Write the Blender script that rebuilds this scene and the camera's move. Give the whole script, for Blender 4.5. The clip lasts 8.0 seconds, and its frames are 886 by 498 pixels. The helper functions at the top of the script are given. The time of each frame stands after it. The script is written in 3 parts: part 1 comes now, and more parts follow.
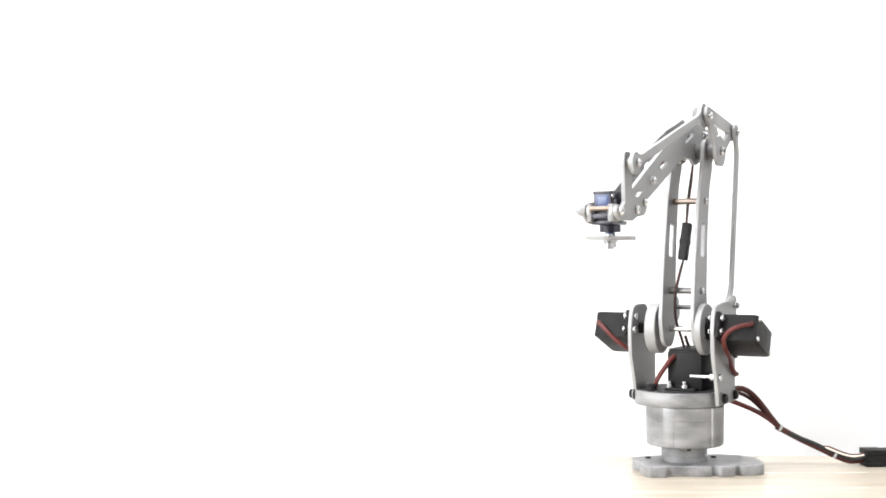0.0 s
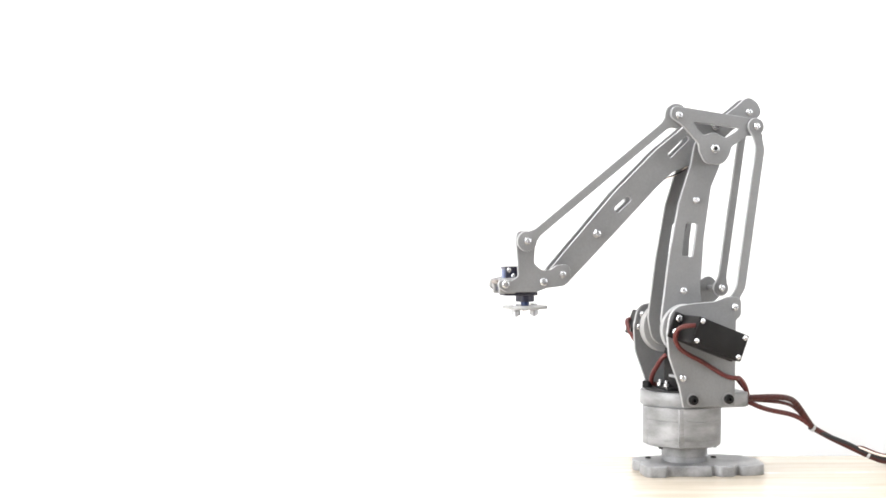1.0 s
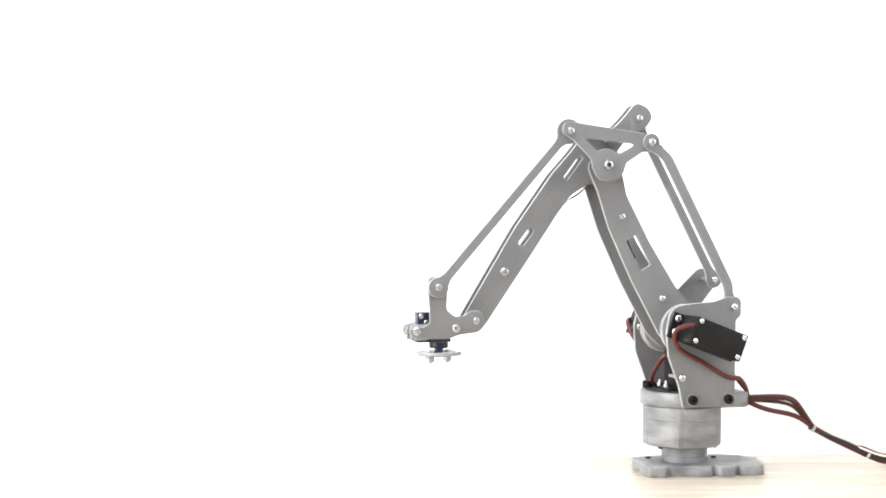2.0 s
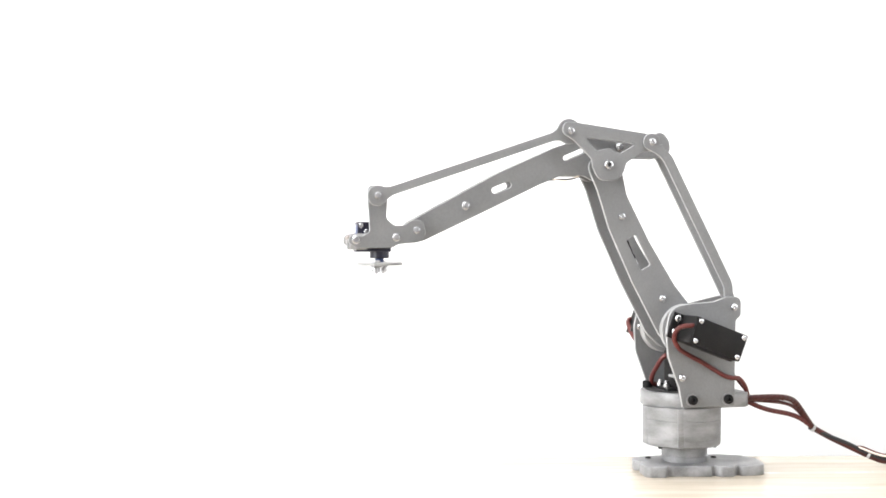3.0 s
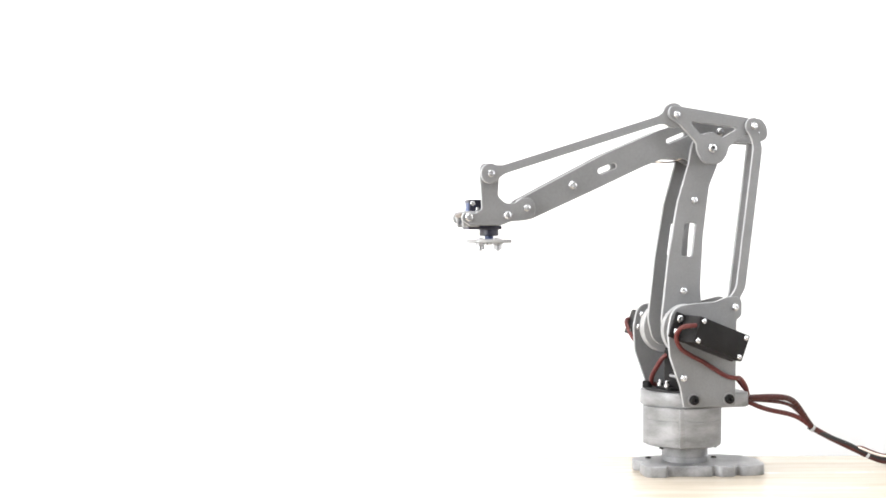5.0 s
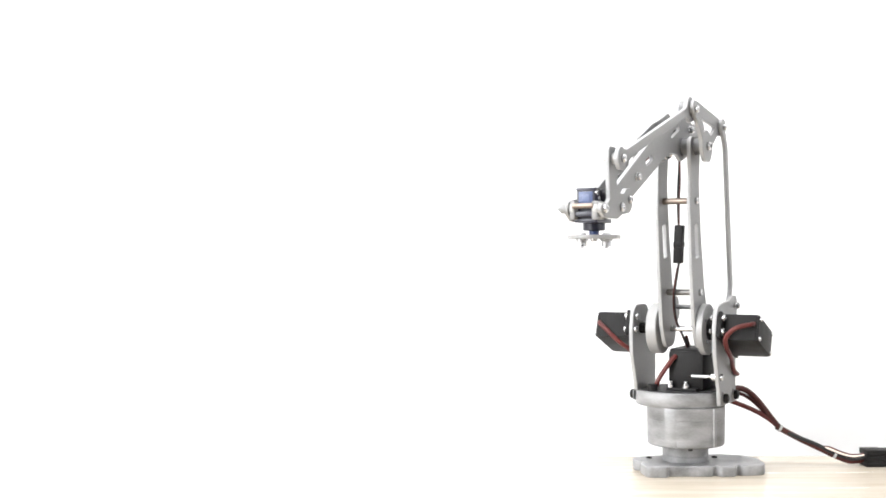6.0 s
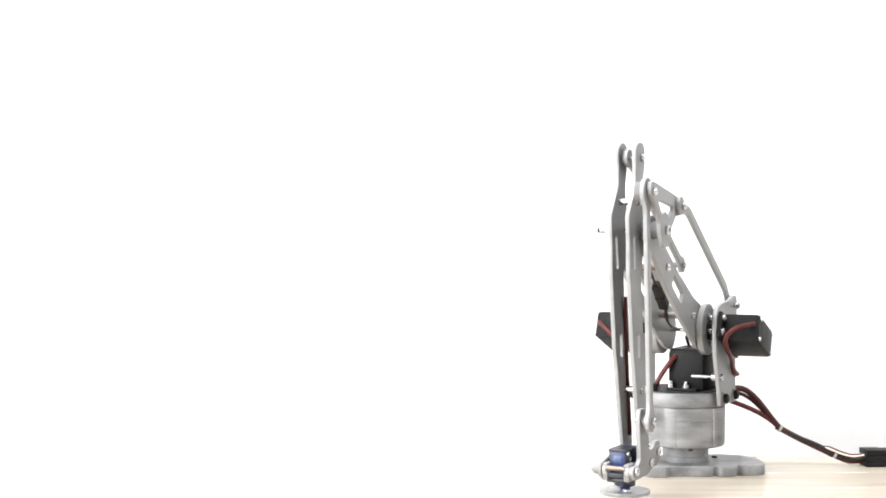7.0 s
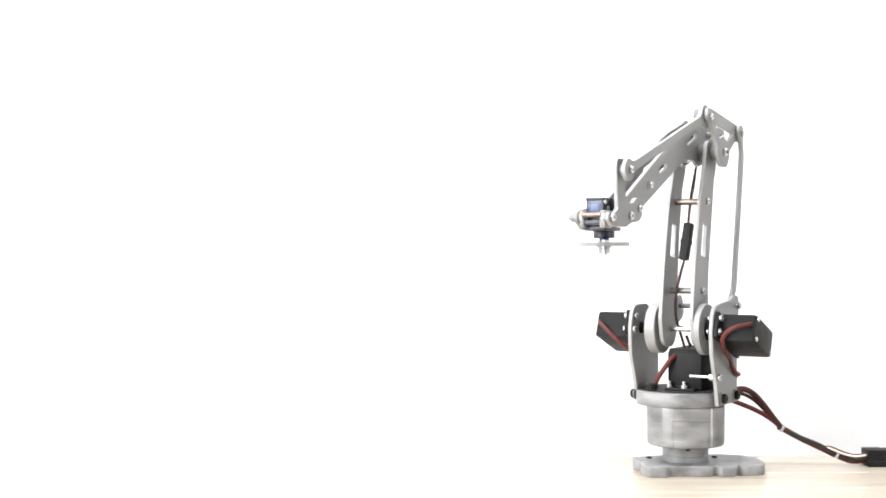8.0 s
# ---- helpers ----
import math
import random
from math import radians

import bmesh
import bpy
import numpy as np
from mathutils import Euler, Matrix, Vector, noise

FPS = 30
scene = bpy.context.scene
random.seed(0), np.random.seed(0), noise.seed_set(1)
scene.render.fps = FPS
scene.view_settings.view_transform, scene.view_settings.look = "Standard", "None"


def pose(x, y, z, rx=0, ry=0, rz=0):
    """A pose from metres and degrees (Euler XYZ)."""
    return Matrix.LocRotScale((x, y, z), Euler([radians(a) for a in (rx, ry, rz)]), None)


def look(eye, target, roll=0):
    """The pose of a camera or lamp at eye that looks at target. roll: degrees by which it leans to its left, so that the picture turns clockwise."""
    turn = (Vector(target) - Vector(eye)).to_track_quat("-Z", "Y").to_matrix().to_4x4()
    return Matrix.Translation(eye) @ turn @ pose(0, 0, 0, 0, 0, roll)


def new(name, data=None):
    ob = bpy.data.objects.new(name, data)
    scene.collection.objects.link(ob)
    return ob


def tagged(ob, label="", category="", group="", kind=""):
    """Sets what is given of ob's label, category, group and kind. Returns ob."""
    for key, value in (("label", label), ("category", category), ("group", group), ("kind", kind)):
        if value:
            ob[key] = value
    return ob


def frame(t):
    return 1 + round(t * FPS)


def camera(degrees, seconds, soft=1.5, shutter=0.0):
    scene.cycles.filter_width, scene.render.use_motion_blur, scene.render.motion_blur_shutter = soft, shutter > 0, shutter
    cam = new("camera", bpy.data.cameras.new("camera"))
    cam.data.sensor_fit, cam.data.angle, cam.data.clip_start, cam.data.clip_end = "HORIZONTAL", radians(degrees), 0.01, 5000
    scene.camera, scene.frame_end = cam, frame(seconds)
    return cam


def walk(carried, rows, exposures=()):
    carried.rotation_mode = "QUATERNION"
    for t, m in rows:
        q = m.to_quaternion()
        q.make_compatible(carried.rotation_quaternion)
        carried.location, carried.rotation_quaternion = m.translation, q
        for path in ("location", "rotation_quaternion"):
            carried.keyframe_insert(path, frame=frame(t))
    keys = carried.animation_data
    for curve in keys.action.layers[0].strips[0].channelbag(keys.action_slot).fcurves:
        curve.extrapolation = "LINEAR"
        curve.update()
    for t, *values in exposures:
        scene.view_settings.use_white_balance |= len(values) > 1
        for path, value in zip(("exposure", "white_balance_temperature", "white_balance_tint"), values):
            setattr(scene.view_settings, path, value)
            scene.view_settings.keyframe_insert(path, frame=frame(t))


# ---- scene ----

# Camera: fixed on a tripod, level with the small robot on the table.
EYE = (-0.18116, -0.91504, 0.16057)
STILL = look(EYE, (EYE[0], EYE[1] + 1.0, EYE[2] + 0.00697), -0.209)
cam = camera(40.09, 8.0, soft=1.7)
walk(cam, [(0.0, STILL), (8.0, STILL)], exposures=[(0.0, 0.0), (8.0, 0.0)])

# ---- light: lamps in unseen windows and ceiling panels, added to light the arm ----
TOP = 1.85          # ceiling height over the table top
FLOOR = -0.74
world = bpy.data.worlds.new("sky")
scene.world = world
world.use_nodes = True
wn = world.node_tree
sky = wn.nodes.new("ShaderNodeTexSky")
sky.sky_type, sky.sun_disc = "NISHITA", False
sky.sun_elevation, sky.sun_rotation = radians(40), radians(-120)
wn.nodes["Background"].inputs["Strength"].default_value = 0.12
wn.links.new(sky.outputs["Color"], wn.nodes["Background"].inputs["Color"])


def area_lamp(name, m, sx, sy, watts, colour):
    lamp = bpy.data.lights.new(name, "AREA")
    lamp.shape, lamp.size, lamp.size_y, lamp.energy, lamp.color = "RECTANGLE", sx, sy, watts, colour
    ob = new(name, lamp)
    ob.matrix_basis = m
    return ob


# unseen windows, added: the left lamp is the key, the right one fills
area_lamp("added_window_light", look((-2.16, -1.55, 0.75), (0.0, -0.25, 0.1)), 1.5, 1.25, 89, (0.97, 0.985, 1.0))
area_lamp("added_window_light", look((2.16, -1.45, 0.75), (0.0, -0.25, 0.1)), 1.5, 1.25, 25, (0.985, 0.99, 1.0))
# panels out of view, added near the back wall to whiten it
for px, py in ((-1.1, -0.42), (0.2, -0.42)):
    area_lamp("added_panel_light", pose(px, py, TOP - 0.02), 1.15, 0.55, 18.5, (0.985, 0.99, 1.0))

# ---- materials ----


def material(name, base, rough=0.5, metal=0.0, spread=0.12, scale=60.0, bump=0.0, stretch=(1, 1, 1), second=None,
             rough_spread=0.12, spec=0.5, grain=0.4):
    """A surface with broad stains and fine grain, in metres of its own space."""
    mat = bpy.data.materials.new(name)
    mat.use_nodes = True
    nt = mat.node_tree
    bsdf = nt.nodes["Principled BSDF"]
    bsdf.inputs["Metallic"].default_value = metal
    bsdf.inputs["Specular IOR Level"].default_value = spec
    co = nt.nodes.new("ShaderNodeTexCoord")
    mp = nt.nodes.new("ShaderNodeMapping")
    mp.inputs["Scale"].default_value = stretch
    nt.links.new(co.outputs["Object"], mp.inputs["Vector"])
    broad = nt.nodes.new("ShaderNodeTexNoise")
    broad.inputs["Scale"].default_value, broad.inputs["Detail"].default_value = scale, 4
    fine = nt.nodes.new("ShaderNodeTexNoise")
    fine.inputs["Scale"].default_value, fine.inputs["Detail"].default_value = scale * 14, 3
    for n in (broad, fine):
        nt.links.new(mp.outputs["Vector"], n.inputs["Vector"])
    mix = nt.nodes.new("ShaderNodeMix")
    mix.data_type = "FLOAT"
    mix.inputs[0].default_value = grain
    nt.links.new(broad.outputs["Fac"], mix.inputs[2])
    nt.links.new(fine.outputs["Fac"], mix.inputs[3])
    ramp = nt.nodes.new("ShaderNodeValToRGB")
    lo = [c * (1 - spread) for c in base]
    hi = second or [min(1, c * (1 + spread)) for c in base]
    ramp.color_ramp.elements[0].position, ramp.color_ramp.elements[1].position = 0.3, 0.7
    ramp.color_ramp.elements[0].color, ramp.color_ramp.elements[1].color = (*lo, 1), (*hi, 1)
    nt.links.new(mix.outputs[0], ramp.inputs["Fac"])
    nt.links.new(ramp.outputs["Color"], bsdf.inputs["Base Color"])
    rr = nt.nodes.new("ShaderNodeMapRange")
    rr.inputs["To Min"].default_value = max(0.02, rough - rough_spread)
    rr.inputs["To Max"].default_value = min(1, rough + rough_spread)
    nt.links.new(broad.outputs["Fac"], rr.inputs["Value"])
    nt.links.new(rr.outputs["Result"], bsdf.inputs["Roughness"])
    if bump:
        bm_ = nt.nodes.new("ShaderNodeBump")
        bm_.inputs["Strength"].default_value, bm_.inputs["Distance"].default_value = 1.0, bump
        nt.links.new(fine.outputs["Fac"], bm_.inputs["Height"])
        nt.links.new(bm_.outputs["Normal"], bsdf.inputs["Normal"])
    return mat


M_PLATE = material("grey_coated_metal", (0.165, 0.166, 0.169), 0.42, 0.0, 0.13, 45, 0.00002, spec=0.45)
# paler copy of the plate grey, for edges drawn as if lit
M_LIT_EDGE = material("lit_plate_edge", (0.315, 0.316, 0.32), 0.4, 0.1, 0.14, 90)
M_DRUM = material("milled_aluminium", (0.2, 0.2, 0.203), 0.42, 0.15, 0.5, 34, 0.00003, (1, 1, 3.0), grain=0.15)
M_BASE = material("cast_grey_base", (0.21, 0.21, 0.213), 0.5, 0.1, 0.45, 60, 0.00004, grain=0.15)
M_HORN = material("light_grey_horn", (0.29, 0.29, 0.29), 0.45, 0.1, 0.08, 60)
M_BLACK = material("black_plastic", (0.0075, 0.007, 0.0072), 0.55, 0.0, 0.4, 80, 0.00002, spec=0.2)
# rubber of the leads; also the black painted into recesses as shade
M_RUBBER_SHADE = material("black_rubber_and_shade", (0.012, 0.012, 0.013), 0.7, 0.0, 0.2, 80)
M_STEEL = material("bright_steel", (0.55, 0.55, 0.56), 0.25, 0.9, 0.1, 200)
M_DULL = material("dull_grey_steel", (0.16, 0.155, 0.15), 0.4, 0.6, 0.15, 150)
M_ZINC = material("grey_zinc_steel", (0.42, 0.42, 0.43), 0.3, 0.85, 0.1, 200)
M_TOOL = material("milky_acrylic", (0.25, 0.25, 0.25), 0.25, 0.0, 0.06, 60)
M_BRASS = material("brass", (0.2, 0.163, 0.138), 0.35, 0.85, 0.1, 120)
M_RED = material("red_wire_sleeve", (0.088, 0.0165, 0.0145), 0.45, 0.0, 0.4, 60, spec=0.3)
M_BROWN = material("dark_brown_wire", (0.035, 0.012, 0.011), 0.45, 0.0, 0.5, 70, second=(0.085, 0.016, 0.013), spec=0.3)
M_WHITEWIRE = material("cream_wire", (0.78, 0.66, 0.58), 0.45, 0.0, 0.08, 90)
M_WHITE = material("white_plastic", (0.4, 0.4, 0.4), 0.4, 0.0, 0.06, 80)
M_GREYWHITE = material("pale_grey_plastic", (0.24, 0.24, 0.24), 0.45, 0.0, 0.1, 80)
M_BLUE = material("blue_servo_case", (0.018, 0.04, 0.13), 0.32, 0.0, 0.25, 120)
M_NAVY = material("dark_navy_plastic", (0.012, 0.012, 0.026), 0.35, 0.0, 0.3, 120)
M_WALL = material("white_wall_paint", (0.89, 0.89, 0.89), 0.8, 0.0, 0.02, 3, 0.00005)
# out-of-view walls, ceiling and floor: greyed to cut bounce light on the arm
M_WALL_GREY = material("unseen_wall_grey", (0.36, 0.36, 0.365), 0.8, 0.0, 0.04, 3, 0.00005)
M_CEIL = material("unseen_ceiling_grey", (0.5, 0.5, 0.5), 0.9, 0.0, 0.02, 3)
M_FLOOR = material("unseen_floor_grey", (0.17, 0.165, 0.16), 0.5, 0.0, 0.15, 4)
M_FRAME = material("white_frame_paint", (0.75, 0.75, 0.74), 0.4, 0.0, 0.04, 20)
M_LEG = material("white_steel_leg", (0.7, 0.7, 0.7), 0.4, 0.2, 0.04, 20)


def wood():
    mat = material("pale_beech_wood", (0.49, 0.42, 0.335), 0.26, 0.0, 0.1, 9, 0.00003, (0.7, 9, 9), second=(0.61, 0.55, 0.46), rough_spread=0.04, grain=0.25)
    return mat


M_WOOD = wood()
# glow for the diffusers of the added ceiling panels
M_PANEL = bpy.data.materials.new("added_panel_glow")
M_PANEL.use_nodes = True
M_PANEL.node_tree.nodes["Principled BSDF"].inputs["Emission Color"].default_value = (1, 0.98, 0.95, 1)
M_PANEL.node_tree.nodes["Principled BSDF"].inputs["Emission Strength"].default_value = 6.0
M_GLASS = bpy.data.materials.new("window_glass")
M_GLASS.use_nodes = True
gb = M_GLASS.node_tree.nodes["Principled BSDF"]
gb.inputs["Transmission Weight"].default_value, gb.inputs["Roughness"].default_value, gb.inputs["IOR"].default_value = 1.0, 0.0, 1.45

# ---- mesh helpers (millimetres in, metres out) ----
MM = 0.001


def finish(bm, name, mat, smooth=True):
    me = bpy.data.meshes.new(name)
    bm.to_mesh(me)
    bm.free()
    me.materials.append(mat)
    if smooth:
        for p in me.polygons:
            p.use_smooth = True
        me.set_sharp_from_angle(angle=radians(35))
    return me


def part(name, data, mat, parent, label="", m=None):
    """One mesh object under a thing or a part; data is a bmesh or a finished mesh."""
    me = finish(data, name, mat) if isinstance(data, bmesh.types.BMesh) else data
    ob = new(name, me)
    ob.parent = parent
    if m is not None:
        ob.matrix_basis = m
    return tagged(ob, label)


def fillet(corners, steps=7):
    """A closed outline from corners (x, y, radius) with rounded corners."""
    out, n = [], len(corners)
    for i in range(n):
        x, y, r = corners[i]
        p = Vector((x, y))
        a = Vector(corners[i - 1][:2]) - p
        b = Vector(corners[(i + 1) % n][:2]) - p
        la, lb = a.length, b.length
        a.normalize(), b.normalize()
        if r <= 0.01:
            out.append((x, y))
            continue
        half = a.angle(b) / 2
        d = min(r / max(math.tan(half), 1e-3), la * 0.5, lb * 0.5)
        for k in range(steps + 1):
            t = k / steps
            q = (p + a * d) * (1 - t) ** 2 + p * 2 * t * (1 - t) + (p + b * d) * t ** 2
            # pull the parabola towards a round arc
            out.append((q.x, q.y))
    return out


def circle(cx, cy, r, steps=28):
    return [(cx + r * math.cos(2 * math.pi * k / steps), cy + r * math.sin(2 * math.pi * k / steps)) for k in range(steps)]


def slot(x0, y0, x1, y1, r):
    """A long hole with round ends between two centres."""
    ang = math.atan2(y1 - y0, x1 - x0)
    pts = []
    for cx, cy, a0 in ((x1, y1, ang - math.pi / 2), (x0, y0, ang + math.pi / 2)):
        pts += [(cx + r * math.cos(a0 + math.pi * k / 8), cy + r * math.sin(a0 + math.pi * k / 8)) for k in range(9)]
    return pts


def bar_outline(length, r0, r1, w, bow=0.0, steps=12):
    """A link along +y from a lobe at the origin to a lobe at (0, length); w: half width of its bar; bow: sideways offset of the bar."""
    ease = lambda t: t * t * (3 - 2 * t)
    right, left = [], []
    e0 = math.sqrt(max(r0 * r0 - w * w, 0)) + 0.1
    e1 = math.sqrt(max(r1 * r1 - w * w, 0)) + 0.1
    blend = 0.13 * length
    rows = [e0 + (length - e0 - e1) * k / 40 for k in range(41)]
    for y in rows:
        off = bow * ease(min(1, max(0, y / blend))) * ease(min(1, max(0, (length - y) / blend)))
        grow = 1.2 * max(0, 1 - (y - e0) / 5.0) ** 2 + 1.2 * max(0, 1 - (length - e1 - y) / 5.0) ** 2
        right.append((off + w + grow, y))
        left.append((off - w - grow, y))
    a1 = math.asin(min(1, w / r1))
    a0 = math.asin(min(1, w / r0))
    top = [(r1 * math.sin(math.pi - a1 - (2 * math.pi - 2 * a1) * k / 22), length + r1 * math.cos(math.pi - a1 - (2 * math.pi - 2 * a1) * k / 22)) for k in range(1, 22)]
    bot = [(r0 * math.sin(-a0 - (2 * math.pi - 2 * a0) * k / 22), r0 * math.cos(-a0 - (2 * math.pi - 2 * a0) * k / 22)) for k in range(1, 22)]
    return right + top + left[::-1] + bot


def plate(name, outlines, thick, n, mat, edge=0.45):
    """A flat plate in the upright plane (x forward, z up) at sideways place n, with holes and eased edges."""
    cu = bpy.data.curves.new(name, "CURVE")
    cu.dimensions, cu.fill_mode = "2D", "BOTH"
    cu.extrude, cu.bevel_depth, cu.bevel_resolution, cu.offset = (thick / 2 - edge) * MM, edge * MM, 1, -edge * MM
    for pts in outlines:
        sp = cu.splines.new("POLY")
        sp.points.add(len(pts) - 1)
        for q, (x, y) in zip(sp.points, pts):
            q.co = (x * MM, y * MM, 0, 1)
        sp.use_cyclic_u = True
    ob = bpy.data.objects.new(name, cu)
    me = bpy.data.meshes.new_from_object(ob)
    bpy.data.objects.remove(ob)
    bpy.data.curves.remove(cu)
    me.name = name
    me.transform(Matrix.Translation((0, n * MM, 0)) @ Matrix.Rotation(math.pi / 2, 4, "X"))
    me.materials.clear()
    me.materials.append(mat)
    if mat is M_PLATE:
        # side edges get a lighter grey that paints in the light they catch
        me.materials.append(M_LIT_EDGE)
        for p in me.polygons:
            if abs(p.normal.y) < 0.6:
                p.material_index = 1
    for p in me.polygons:
        p.use_smooth = True
    me.set_sharp_from_angle(angle=radians(50))
    return me


def slab(name, outlines, thick, z, mat, edge=0.5):
    """The same lying flat, its lower face at height z."""
    me = plate(name, outlines, thick, 0, mat, edge)
    me.transform(Matrix.Translation((0, 0, (z + thick / 2) * MM)) @ Matrix.Rotation(-math.pi / 2, 4, "X"))
    return me


def lathe(bm, profile, axis="z", at=(0, 0, 0), steps=36):
    """A turned body: profile of (radius, height) along the axis z or y."""
    rings = []
    for r, h in profile:
        ring = []
        for k in range(steps):
            a = 2 * math.pi * k / steps
            p = Vector((r * math.cos(a), r * math.sin(a), h)) if axis == "z" else Vector((r * math.cos(a), h, -r * math.sin(a)))
            ring.append(bm.verts.new((p + Vector(at)) * MM))
        rings.append(ring)
    for a, b in zip(rings, rings[1:]):
        for k in range(steps):
            bm.faces.new((a[k], a[(k + 1) % steps], b[(k + 1) % steps], b[k]))
    bm.faces.new(rings[0][::-1])
    bm.faces.new(rings[-1])
    bmesh.ops.recalc_face_normals(bm, faces=bm.faces)
    return bm


def box(bm, x0, x1, y0, y1, z0, z1, edge=0.6, scale=MM):
    made = bmesh.ops.create_cube(bm, size=1.0)["verts"]
    for v in made:
        v.co = Vector(((x0 + x1) / 2 + v.co.x * (x1 - x0), (y0 + y1) / 2 + v.co.y * (y1 - y0), (z0 + z1) / 2 + v.co.z * (z1 - z0))) * scale
    if edge:
        edges = list({e for v in made for e in v.link_edges})
        bmesh.ops.bevel(bm, geom=edges, offset=edge * scale, segments=2, profile=0.6, affect="EDGES")
    return bm


def tube(name, pts, r, mat, steps=10, fine=6):
    """A round wire through points (millimetres), smoothed."""
    P = [Vector(p) for p in pts]
    path = []
    for i in range(len(P) - 1):
        a, b, c, d = P[max(i - 1, 0)], P[i], P[i + 1], P[min(i + 2, len(P) - 1)]
        for k in range(fine):
            t = k / fine
            path.append(0.5 * ((2 * b) + (c - a) * t + (2 * a - 5 * b + 4 * c - d) * t * t + (3 * b - a - 3 * c + d) * t ** 3))
    path.append(P[-1])
    bm = bmesh.new()
    rings, side = [], None
    for i, p in enumerate(path):
        way = (path[min(i + 1, len(path) - 1)] - path[max(i - 1, 0)]).normalized()
        if side is None:
            side = way.orthogonal().normalized()
        side = (side - way * side.dot(way)).normalized()
        up = way.cross(side)
        rings.append([bm.verts.new((p + side * r * math.cos(2 * math.pi * k / steps) + up * r * math.sin(2 * math.pi * k / steps)) * MM) for k in range(steps)])
    for a, b in zip(rings, rings[1:]):
        for k in range(steps):
            bm.faces.new((a[k], a[(k + 1) % steps], b[(k + 1) % steps], b[k]))
    bm.faces.new(rings[0][::-1])
    bm.faces.new(rings[-1])
    bmesh.ops.recalc_face_normals(bm, faces=bm.faces)
    return finish(bm, name, mat)


def screw_mesh(name, r, h, mat, socket=True, dark=False):
    """A cap screw head on its side, pointing to +y, with a recessed drive."""
    bm = bmesh.new()
    prof = [(r * 0.98, 0), (r, 0.2), (r, h * 0.6), (r * 0.8, h * 0.93), (r * 0.55, h)]
    prof += [(r * 0.45, h), (r * 0.4, h * (0.1 if dark else 0.62)), (r * 0.1, h * (0.05 if dark else 0.58))] if socket else [(r * 0.2, h * 1.02)]
    lathe(bm, prof, "y", steps=18)
    me = finish(bm, name, mat)
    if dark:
        # black faces paint in the shade inside the drive recess
        me.materials.append(M_RUBBER_SHADE)
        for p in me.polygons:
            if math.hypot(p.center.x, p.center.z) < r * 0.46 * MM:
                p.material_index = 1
    return me


SCREW = screw_mesh("screw", 2.6, 2.2, M_STEEL)
SCREW_SMALL = screw_mesh("screw", 1.75, 1.2, M_STEEL, False)
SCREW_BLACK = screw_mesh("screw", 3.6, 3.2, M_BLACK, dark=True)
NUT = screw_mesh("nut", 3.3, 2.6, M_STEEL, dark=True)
NUT_ZINC = screw_mesh("nut", 2.2, 3.4, M_ZINC)
SCREW_WIDE = screw_mesh("screw", 2.9, 2.0, M_STEEL)


def screw(parent, r, n, z, me=SCREW, flip=False, name="screw"):
    m = pose(r * MM, n * MM, z * MM, 0, 0, 180 if flip else 0)
    return part(name, me, None, parent, "", m)


def rod(name, parent, r, z, n0, n1, radius, mat, label=""):
    bm = lathe(bmesh.new(), [(radius, n0), (radius, n1)], "y", (r, 0, z), 16)
    return part(name, bm, mat, parent, label)


def spacer(parent, r, z, n0, n1, radius=3.4, mat=None):
    bm = lathe(bmesh.new(), [(radius * 0.9, n0), (radius, n0 + 0.3), (radius, n1 - 0.3), (radius * 0.9, n1)], "y", (r, 0, z), 20)
    return part("spacer", bm, mat or M_PLATE, parent)


# ---- room ----


def wall_mesh(x0, x1, y0, y1, z0, z1):
    return box(bmesh.new(), x0, x1, y0, y1, z0, z1, 0, 1.0)


def structure(name, bm, mat, label):
    ob = new(name, finish(bm, name, mat, False))
    return tagged(ob, label, kind="structure")


WB = 0.115    # face of the wall behind the table
structure("floor", wall_mesh(-2.3, 2.3, -3.1, WB + 0.1, FLOOR - 0.1, FLOOR), M_FLOOR, "grey floor of the room, out of view")
structure("wall_north", wall_mesh(-2.3, 2.3, WB, WB + 0.1, FLOOR, TOP), M_WALL, "plain white painted wall behind the table")
structure("wall_south", wall_mesh(-2.3, 2.3, -3.1, -3.0, FLOOR, TOP), M_WALL_GREY, "plain grey wall out of view, cutting bounce light")
for wx, name in ((2.2, "wall_east"), (-2.3, "wall_west")):
    bm = bmesh.new()
    for a in ((-3.0, -2.35, FLOOR, TOP), (-0.75, WB, FLOOR, TOP), (-2.35, -0.75, FLOOR, 0.05), (-2.35, -0.75, 1.45, TOP)):
        box(bm, wx, wx + 0.1, a[0], a[1], a[2], a[3], 0, 1.0)
    structure(name, bm, M_WALL_GREY, "grey wall out of view with an added window opening")
structure("ceiling", wall_mesh(-2.3, 2.3, -3.1, WB + 0.1, TOP, TOP + 0.1), M_CEIL, "light grey ceiling out of view, cutting bounce light")

